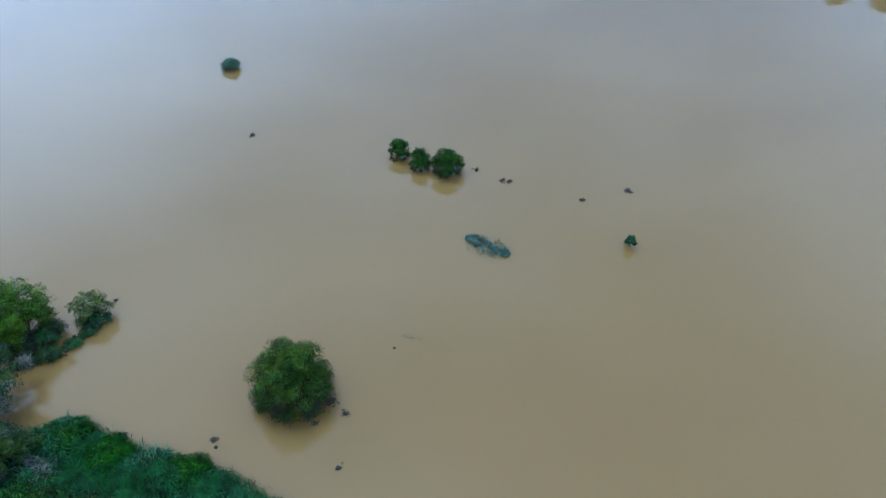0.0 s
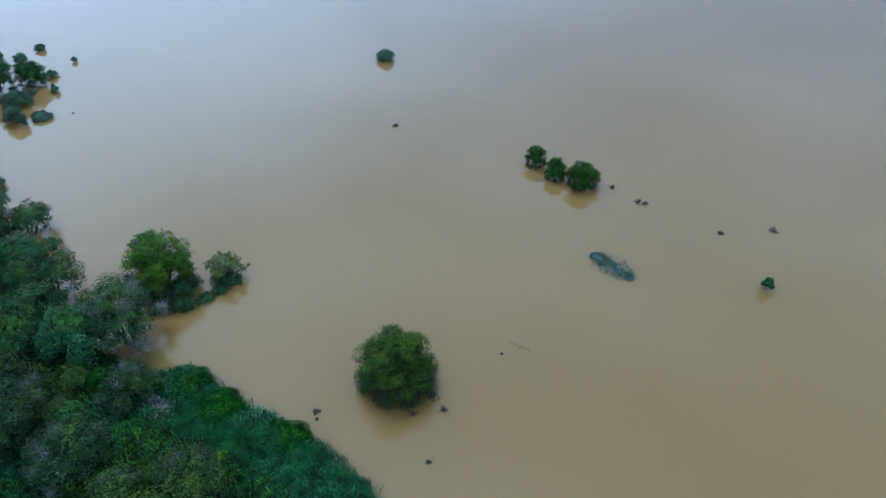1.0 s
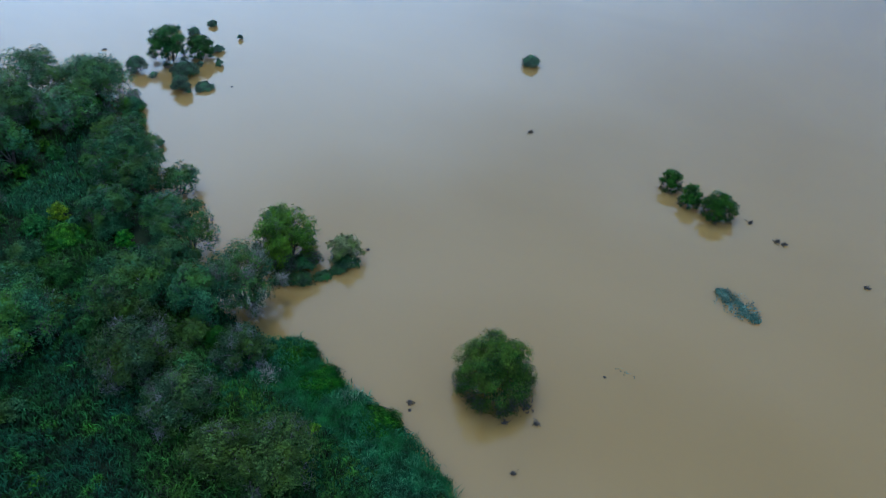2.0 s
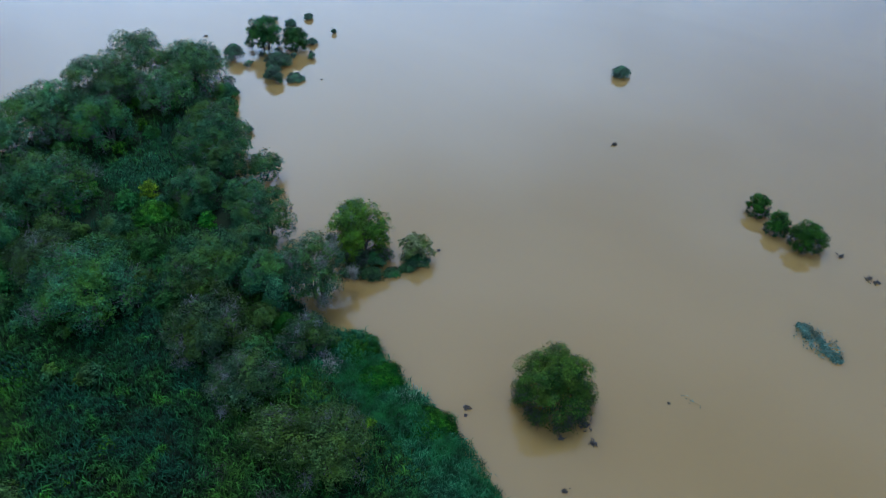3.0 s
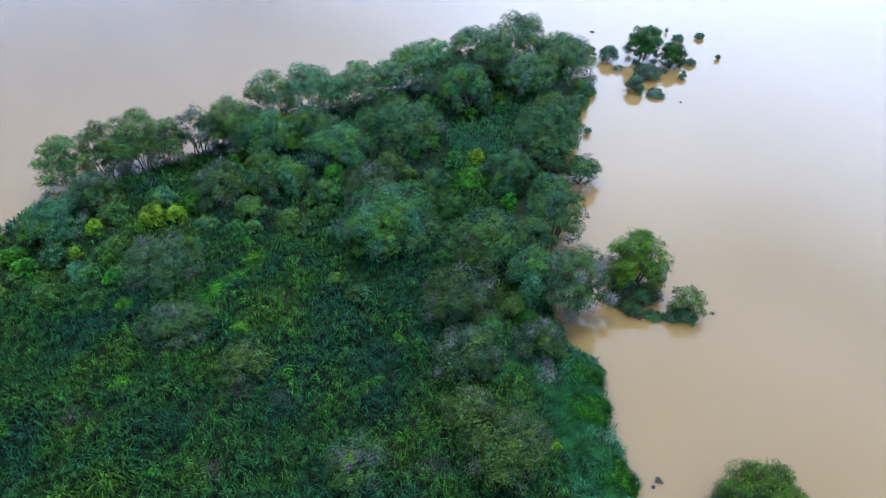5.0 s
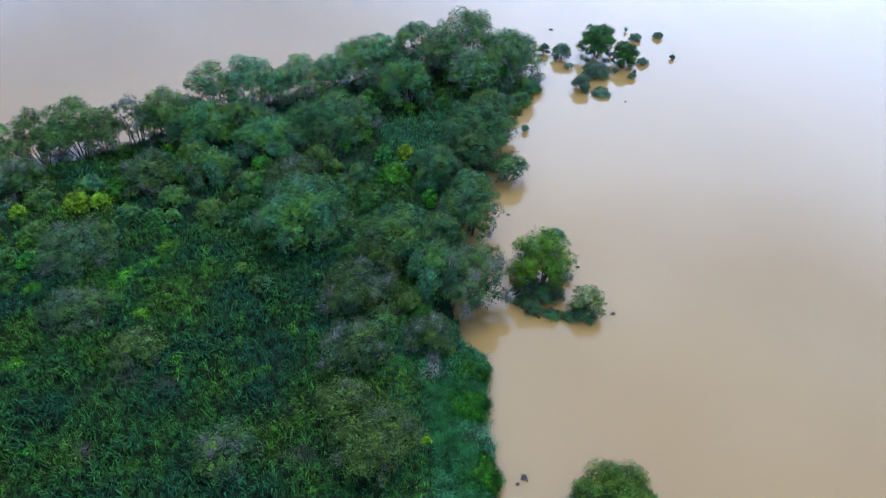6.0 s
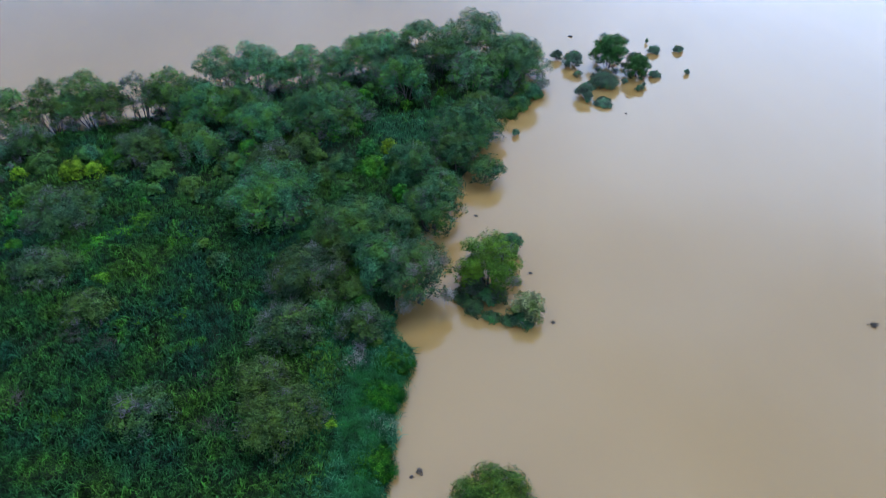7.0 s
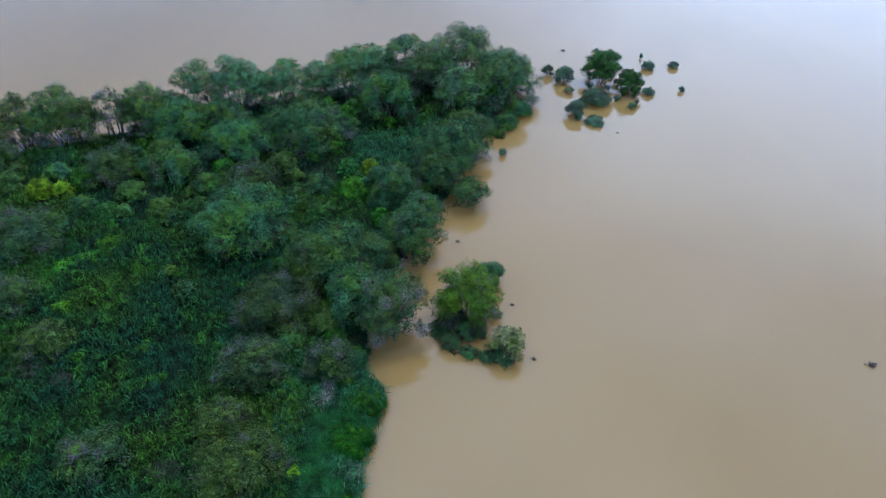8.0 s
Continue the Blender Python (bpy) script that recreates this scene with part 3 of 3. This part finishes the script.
# ---------------------------------------------------------------- trees of the far bank of the island
BACK_ROW = [
    (-70.5, -7.3, 6.5, 3.0), (-71.6, -3.6, 6.8, 2.7), (-72.6, 0.3, 6.8, 3.3), (-70.8, 3.4, 6.4, 2.6), (-71.6, 10.2, 7.2, 3.0),
    (-76.4, 15.7, 7.2, 3.0), (-76.2, 20.3, 7.4, 3.5), (-75.5, 26.2, 7.1, 3.2), (-77.5, 34.7, 7.0, 4.3), (-75.2, 41.2, 9.0, 3.7),
    (-77.2, 49.2, 8.8, 4.2),
    (-76.4, 30.4, 5.8, 2.7), (-75.8, 23.3, 5.6, 2.3), (-76.8, 38.0, 7.4, 2.9), (-76.2, 45.2, 7.6, 3.2), (-73.0, 8.2, 5.0, 2.0), (-71.4, -1.6, 5.2, 2.2),
]
for i, (x, y, h, r) in enumerate(BACK_ROW):
    tree("bank_tree", x, y, h, r, 100 + i, M_MOSS if i < 5 else M_BANK_HAZED, "slender tree with bare stems and olive-green crown at the water's edge",
         group="trees along the bank", clear=0.1, haze=2.0, stems=12, girth=0.3, core=3, twigs=40, density=1.0, z0=0.1, leaf=0.15, bare=0.4, skirt=6 if i < 6 else 0)
tree("bare_tree", -71.0, 6.5, 7.0, 2.2, 120, M_GREY, "thin nearly bare grey tree at the water's edge", group="trees along the bank", clear=0.3, stems=6, girth=0.5, core=0, density=0.3, twigs=160, z0=0.1)
tree("round_tree", -72.6, 53.3, 7.0, 4.6, 121, M_BANK_HAZED, "broad dark green tree overhanging the water", clear=0.08, stems=5, skirt=12, density=1.2, bare=0.35)
tree("shaded_tree", -70.5, 47.0, 6.0, 3.4, 122, M_BANK_HAZED, "thinly leaved tree shaded by taller trees", clear=0.2, twigs=90, density=0.5, z0=0.4)

# ---------------------------------------------------------------- trees inside the island
INNER_OLIVE = [
    (-57.6, 43.2, 6.0, 4.1), (-49.0, 20.9, 6.2, 5.0), (-42.6, 28.8, 5.5, 3.9), (-44.0, 36.4, 5.5, 3.0), (-22.5, 20.9, 4.2, 3.2), (-37.5, 5.3, 3.0, 2.2),
    (-63.8, 20.4, 5.0, 3.7), (-69.7, 13.9, 5.0, 3.9), (-53.0, 36.1, 4.5, 2.7), (-69.7, 17.9, 5.0, 2.6), (-62.0, -8.8, 4.0, 3.0), (-69.8, 38.0, 6.5, 3.4), (-41.5, 32.3, 5.0, 2.6),
    (-61.1, 14.1, 4.0, 2.7), (-68.7, 19.8, 4.5, 2.6), (-73.2, 12.0, 4.2, 3.4), (-48.3, 38.2, 4.0, 2.3), (-36.8, 30.6, 5.0, 2.9), (-54.0, 41.2, 4.6, 2.6), (-61.5, 46.0, 5.0, 3.0),
    (-26.4, 19.6, 3.2, 2.3),
]
INNER_GREY = [
    (-66.0, 28.1, 5.5, 5.2), (-34.6, 33.2, 6.0, 3.1), (-31.4, 21.6, 4.0, 2.9), (-25.5, 10.9, 3.4, 2.4), (-43.5, 0.8, 3.2, 3.0), (-52.5, 0.6, 3.6, 3.9),
    (-37.4, 23.7, 4.5, 3.6), (-56.0, 21.6, 4.5, 3.4), (-61.9, 6.8, 4.0, 2.8), (-66.0, -5.2, 4.0, 2.8), (-30.6, 27.6, 3.5, 2.2), (-42.0, 27.7, 4.5, 3.1), (-64.8, 7.7, 3.0, 2.4),
]
for i, (x, y, h, r) in enumerate(INNER_OLIVE):
    tree("island_tree", x, y, h, r, 200 + i, M_MOSS if i in (4, 5, 20) else M_OLIVE, "olive-green tree with a rounded crown in the island's grass", group="trees on the island", clear=0.12, twigs=int(18 * r), z0=0.4)
for i, (x, y, h, r) in enumerate(INNER_GREY):
    tree("grey_tree", x, y, h, r, 230 + i, M_OLIVE if i == 0 else M_GREY, "grey-green tree full of pale bare twigs in the grass", group="grey trees on the island", clear=0.1, twigs=420 if i == 1 else int(36 * r), density=0.8, z0=0.4, haze_mat=M_STRAW if i == 1 else None)
tree("leaning_tree", -51.7, 43.4, 3.4, 2.1, 250, M_OLIVE, "small light green tree leaning out over the water", clear=0.15, stems=3, density=0.8, lean=(0.9, 0.8))

SHRUBS = [(-60.6, 0.3, 3.0, 1.9), (-60.2, 2.6, 2.6, 1.5), (-60.5, -5.0, 2.7, 1.2), (-57.8, 34.3, 2.9, 1.3), (-57.2, -6.8, 2.4, 0.9), (-21.9, 24.3, 1.7, 0.8)]
for i, (x, y, h, r) in enumerate(SHRUBS):
    bush("yellow_shrub", x, y, h - 0.4, r, 300 + i, M_YELLOW, "bright yellow-green shrub among darker bushes", group="yellow shrubs", z0=0.4, density=0.5)

MOUNDS = [(-27.4, 29.7, 1.6, 2.0), (-24.0, 28.2, 1.6, 2.1), (-18.4, 26.7, 1.6, 2.2), (-33.4, 28.1, 2.6, 1.3), (-29.2, 28.6, 1.4, 1.3)]
for i, (x, y, h, r) in enumerate(MOUNDS):
    bush("creeper_mound", x, y, h - 0.3, r, 310 + i, M_CREEPER, "rich green mound of broad-leaved creeper on the shore", group="creeper mounds", z0=0.3, density=1.2, leaf=0.11)
BRIGHT = [
    (-47.5, 4.3, 1.6, 2.3), (-45.4, 2.8, 1.5, 1.8), (-49.2, 6.5, 1.5, 1.8), (-30.6, -2.3, 1.4, 1.3), (-27.9, 0.7, 1.2, 1.0), (-27.2, 4.2, 1.2, 1.2), (-42.1, 5.7, 1.8, 1.2), (-48.7, -3.1, 1.8, 1.2), (-36.0, 12.7, 1.5, 1.1), (-39.9, -3.9, 1.6, 1.3), (-50.4, 8.4, 1.8, 2.4),
    (-47.4, 12.3, 1.6, 2.6), (-35.7, 9.7, 1.5, 1.2), (-54.4, 32.0, 3.0, 2.5), (-55.9, 28.7, 2.8, 2.2), (-51.9, 35.0, 3.2, 2.2), (-47.0, 30.9, 3.0, 2.0),
]
for i, (x, y, h, r) in enumerate(BRIGHT):
    bush("green_shrub", x, y, h - 0.4, r, 340 + i, M_BRIGHT if i < 14 else M_OLIVE, "fresh green leafy shrub among the grass", group="green shrubs", z0=0.4, density=0.8)

THICKET = [
    (-63.5, 1.5, 2.6, 2.0), (-58.6, 9.4, 2.4, 2.1), (-55.2, 12.8, 2.2, 1.9), (-58.0, 17.2, 2.8, 2.2), (-54.6, 16.6, 2.0, 1.6), (-62.8, 10.6, 2.6, 2.0), (-65.8, 12.2, 3.0, 2.2), (-60.2, 25.0, 3.0, 2.2),
    (-54.2, 26.4, 2.6, 2.0), (-50.6, 28.4, 2.8, 2.0), (-57.0, 5.0, 2.2, 1.8), (-62.6, -3.2, 2.6, 2.1), (-57.2, -3.4, 2.2, 1.9), (-54.4, -6.4, 2.2, 2.0), (-50.2, -5.6, 2.0, 1.7), (-67.6, 23.6, 3.2, 2.2),
    (-47.6, 25.0, 2.4, 1.8), (-35.4, 27.6, 2.6, 2.0), (-33.6, 24.6, 2.4, 1.8),
]
for i, (x, y, h, r) in enumerate(THICKET):
    bush("thicket_bush", x, y, h, r, 370 + i, (M_OLIVE, M_MOSS, M_MOSS, M_OLIVE, M_GREEN)[i % 5], "dense dull green bush with grey twigs among the trees", group="thicket bushes", z0=0.4, density=0.62, leaf=0.16, haze=0.8)

# undergrowth that closes the gaps between the trees of the far half of the island
GROWN = [p[:2] for p in BACK_ROW + INNER_OLIVE + INNER_GREY + SHRUBS + BRIGHT + THICKET]
grow = np.random.default_rng(31)
count = 0
while count < 84:
    x, y = grow.uniform(-80, -40), grow.uniform(-22, 54)
    if inside_by(np.array([x]), np.array([y]))[0] < 1.5 or (x > -52 and (y < 14 or grow.uniform() < 0.5)):
        continue
    if min(math.hypot(x - a, y - b) for a, b in GROWN) < 1.5 or (abs(x + 62.5) < 3.5 and abs(y - 37) < 4.5) or (x < -65.5 and -4 < y < 8):
        continue
    GROWN.append((x, y))
    r = grow.uniform(0.7, 1.7)
    bush("undergrowth_shrub", x, y, 0.7 + r * grow.uniform(0.9, 1.3), r, 600 + count, (M_OLIVE, M_BRIGHT, M_GREEN, M_MOSS, M_BRIGHT)[count % 5],
         "leafy shrub growing under the island's trees", group="undergrowth", z0=0.4, density=0.8, leaf=0.19)
    count += 1

# ---------------------------------------------------------------- spit and its trees
tree("spit_tree", -35.4, 39.8, 5.6, 2.95, 320, M_FRESH, "bright green tree standing in the flood beside the island", clear=0.06, stems=5, twigs=40, skirt=6, density=1.3, bare=0.3, haze=2.2)
tree("pale_tree", -30.5, 42.0, 2.7, 1.65, 321, M_LIGHT, "small pale green tree standing in the flood", clear=0.1, stems=3)
bush("dark_bush", -30.1, 41.4, 1.1, 1.5, 323, M_TEAL, "dark low twiggy bush at the foot of a pale tree", haze=1.0)
bush("dark_bush", -38.7, 42.8, 3.0, 1.7, 322, M_TEAL, "dark green bush standing in the flood")
for i, (x, y, h, r) in enumerate([(-34.3, 38.2, 2.3, 1.7), (-33.0, 40.0, 1.9, 1.4)]):
    bush("bare_thicket", x, y, h, r, 325 + i, M_GREY, "grey leafless thicket standing in the flood under a tree", group="bare thickets", density=0.22, haze=5.0)
MAT = [(-33.9, 36.9, 0.8, 1.2), (-32.3, 37.6, 1.1, 1.3), (-31.0, 38.9, 0.6, 1.0), (-30.2, 40.2, 0.7, 0.9), (-33.2, 39.2, 1.6, 1.4), (-34.8, 38.2, 1.9, 1.3)]
for i, (x, y, h, r) in enumerate(MAT):
    bush("low_bush", x, y, h, r, 330 + i, M_TEAL, "low blue-green bush in the water at the foot of a tree", group="low bushes of the spit", density=0.6, haze=1.6)

# ---------------------------------------------------------------- trees and bushes in the open water
tree("lone_tree", -12.35, 33.95, 5.15, 2.95, 400, M_LONE, "round leafy green tree alone in the flood water", clear=0.06, stems=6, density=1.7, skirt=18, bare=0.36, haze=2.6, haze_mat=M_BRUSH, leaf=0.13)
for i, (x, y, h, r) in enumerate([(-6.1, 66.4, 2.3, 1.15), (-3.8, 64.4, 2.3, 1.18), (-1.0, 63.5, 2.9, 1.65)]):
    tree("water_tree", x, y, h, r, 410 + i, M_DEEP, "dark green round tree in a row of three in the water", group="three trees in the water", clear=0.02, density=1.8, skirt=9, bare=0.32, haze=2.0, haze_mat=M_BRUSH, leaf=0.12)
bush("far_bush", -29.5, 87.5, 1.6, 1.5, 420, M_PALE, "dark blue-green bush alone in the water")
bush("small_bush", 16.1, 51.3, 1.6, 0.65, 421, M_OLIVE, "small green bush poking out of the water")

tree("cluster_tree", -74.5, 67.5, 5.2, 2.5, 430, M_GREEN, "green tree in a group of flooded bushes", twigs=30, clear=0.08, stems=12, girth=0.35, density=1.9, bare=0.25, haze=2.2, leaf=0.14, skirt=5)
tree("cluster_tree", -71.4, 70.2, 3.4, 1.7, 431, M_GREEN, "small green tree in a group of flooded bushes", clear=0.05, skirt=9, density=2.2, leaf=0.14, bare=0.15, haze_mat=M_BRUSH)
CLUSTER = [
    (-76.0, 62.9, 2.6, 1.7), (-69.6, 64.8, 2.3, 2.3), (-67.0, 61.2, 2.5, 1.6), (-64.8, 62.9, 0.9, 1.5), (-66.0, 61.2, 0.7, 0.6), (-68.6, 70.2, 0.4, 0.3), (-77.7, 75.8, 1.2, 1.1), (-77.2, 79.4, 1.0, 0.9), (-70.4, 77.3, 0.8, 0.5),
    (-70.6, 72.6, 1.0, 1.0), (-67.3, 69.0, 0.9, 0.7), (-69.7, 67.9, 0.7, 0.6), (-80.9, 76.2, 0.8, 0.3), (-78.5, 61.4, 1.6, 1.0), (-59.8, 49.8, 1.0, 0.6),
]
for i, (x, y, h, r) in enumerate(CLUSTER):
    bush("flooded_bush", x, y, h, r, 440 + i, M_PALE, "dark blue-green bush half drowned in the flood", group="flooded bushes", density=0.75, haze=1.2, leaf=0.13)
bush("bare_bush", -72.8, 62.5, 1.0, 0.9, 465, M_PALE, "thin nearly bare grey bush standing in the flood", density=0.2, haze=1.0)

for i, (x, y, h, r) in enumerate([(-66.2, 52.2, 1.8, 1.9), (-64.6, 50.4, 1.4, 1.6), (-68.6, 54.2, 2.2, 2.0), (-32.3, 29.6, 1.3, 1.3)]):
    bush("shore_bush", x, y, h, r, 470 + i, M_OLIVE, "olive-green bush hanging over the flooded shore", group="shore bushes")

SNAGS = [(4.9, 62.0, 0.65), (5.6, 61.8, 0.6), (12.7, 58.6, 0.55), (17.7, 60.1, 0.65), (-23.2, 70.8, 0.65), (-8.3, 32.3, 0.5), (-17.4, 30.0, 0.48), (-17.1, 29.4, 0.2), (-8.3, 27.8, 0.35), (2.2, 63.9, 0.6), (-85.4, 66.0, 0.55), (-9.5, 33.4, 0.9), (-10.4, 31.4, 0.45), (-61.9, 64.8, 0.2), (-5.1, 38.7, 0.14), (-29.3, 44.0, 0.3), (-35.8, 44.0, 0.25), (-45.4, 41.2, 0.3)]
for i, (x, y, s) in enumerate(SNAGS):
    snag("snag", x, y, s, 500 + i, "small tangle of dark drowned twigs in the water")

for i, (x, y, h, r) in enumerate([(66.5, 123.5, 6.0, 2.6), (74.0, 122.0, 6.5, 3.0)]):
    tree("distant_tree", x, y, h, r, 560 + i, M_OLIVE, "far yellowish tree standing in the flood", clear=0.1)


# ---------------------------------------------------------------- dead brush and pale plants in the grass
def dead_brush(x, y, r, seed, mat, label):
    """A flat tangle of dry stalks lying on the grass."""
    rng = np.random.default_rng(seed)
    root = new("dead_brush")
    root.location = (x, y, float(ground_height(np.array([x]), np.array([y]))[0]))
    tagged(root, label, "brushwood", "dead brush")
    for k in range(4):
        v, f = [], []
        for _ in range(26):
            p = np.append(rng.normal(0, r * 0.45, 2), rng.uniform(0.4, 0.8))
            a = rng.uniform(0, 2 * math.pi)
            q = p + np.array((math.cos(a), math.sin(a), rng.uniform(-0.1, 0.35))) * rng.uniform(0.35, 0.8)
            tube(v, f, [(p[0] * 0.8, p[1] * 0.8, -0.05)] + bent(rng, p, q, 0.15, 3), [0.012, 0.012, 0.009, 0.004], 3)
        tagged(mesh_part("brush_layer", v, f, mat, root), kind="stuff")


BRUSH = [(-28.1, 26.7, 1.2), (-23.7, 15.9, 1.3), (-28.2, 15.5, 1.1), (-35.4, 4.6, 1.3), (-37.9, -7.6, 1.0), (-29.1, 1.5, 0.8), (-33.6, 7.2, 1.2)]
for i, (x, y, r) in enumerate(BRUSH):
    dead_brush(x, y, r, 700 + i, M_BROWN if i else M_STRAW, "brown tangle of dry dead stalks lying in the grass" if i else "pale tangle of dry dead stalks near the shore")

# ---------------------------------------------------------------- floating plants
def floating_mat(name, ends, width, seed, count, label):
    """A raft of floating rosettes, pointed at both ends."""
    rng = np.random.default_rng(seed)
    a, b = np.array(ends[0]), np.array(ends[1])
    root = new(name)
    root.location = (*(a + b) / 2, 0)
    tagged(root, label, "water plants")
    along = (b - a)
    length = np.linalg.norm(along)
    along /= length
    side = np.array((-along[1], along[0]))
    u = rng.uniform(-1, 1, count)
    w = rng.normal(0, 0.42, count) * np.sqrt(np.clip(1 - u * u, 0, 1))
    keep = np.sin(u * 9 + 2 * np.sin(w * 5)) + np.sin(w * 7 + u * 4) > rng.uniform(-2.2, 0.8, count)
    u, w = u[keep], w[keep]
    p = np.outer(u * length / 2, along) + np.outer(w * width / 2, side)
    c = np.concatenate([p, rng.uniform(0.03, 0.16, (len(p), 1))], 1)
    raft = leaf_part("leaf_raft", leaf_faces(rng, c, rng.normal(0, 0.45, (len(c), 3)) + (0, 0, 1), 0.19, 0.09), M_FLOAT, root)
    tagged(raft, kind="stuff")


floating_mat("floating_plants", ((0.9, 52.7), (4.8, 49.9)), 2.5, 570, 2600, "raft of blue-green floating plants drifting on the river")
floating_mat("floating_plants", ((-4.6, 39.9), (-2.6, 39.5)), 1.1, 571, 24, "sparse pale raft of floating plants on the river")
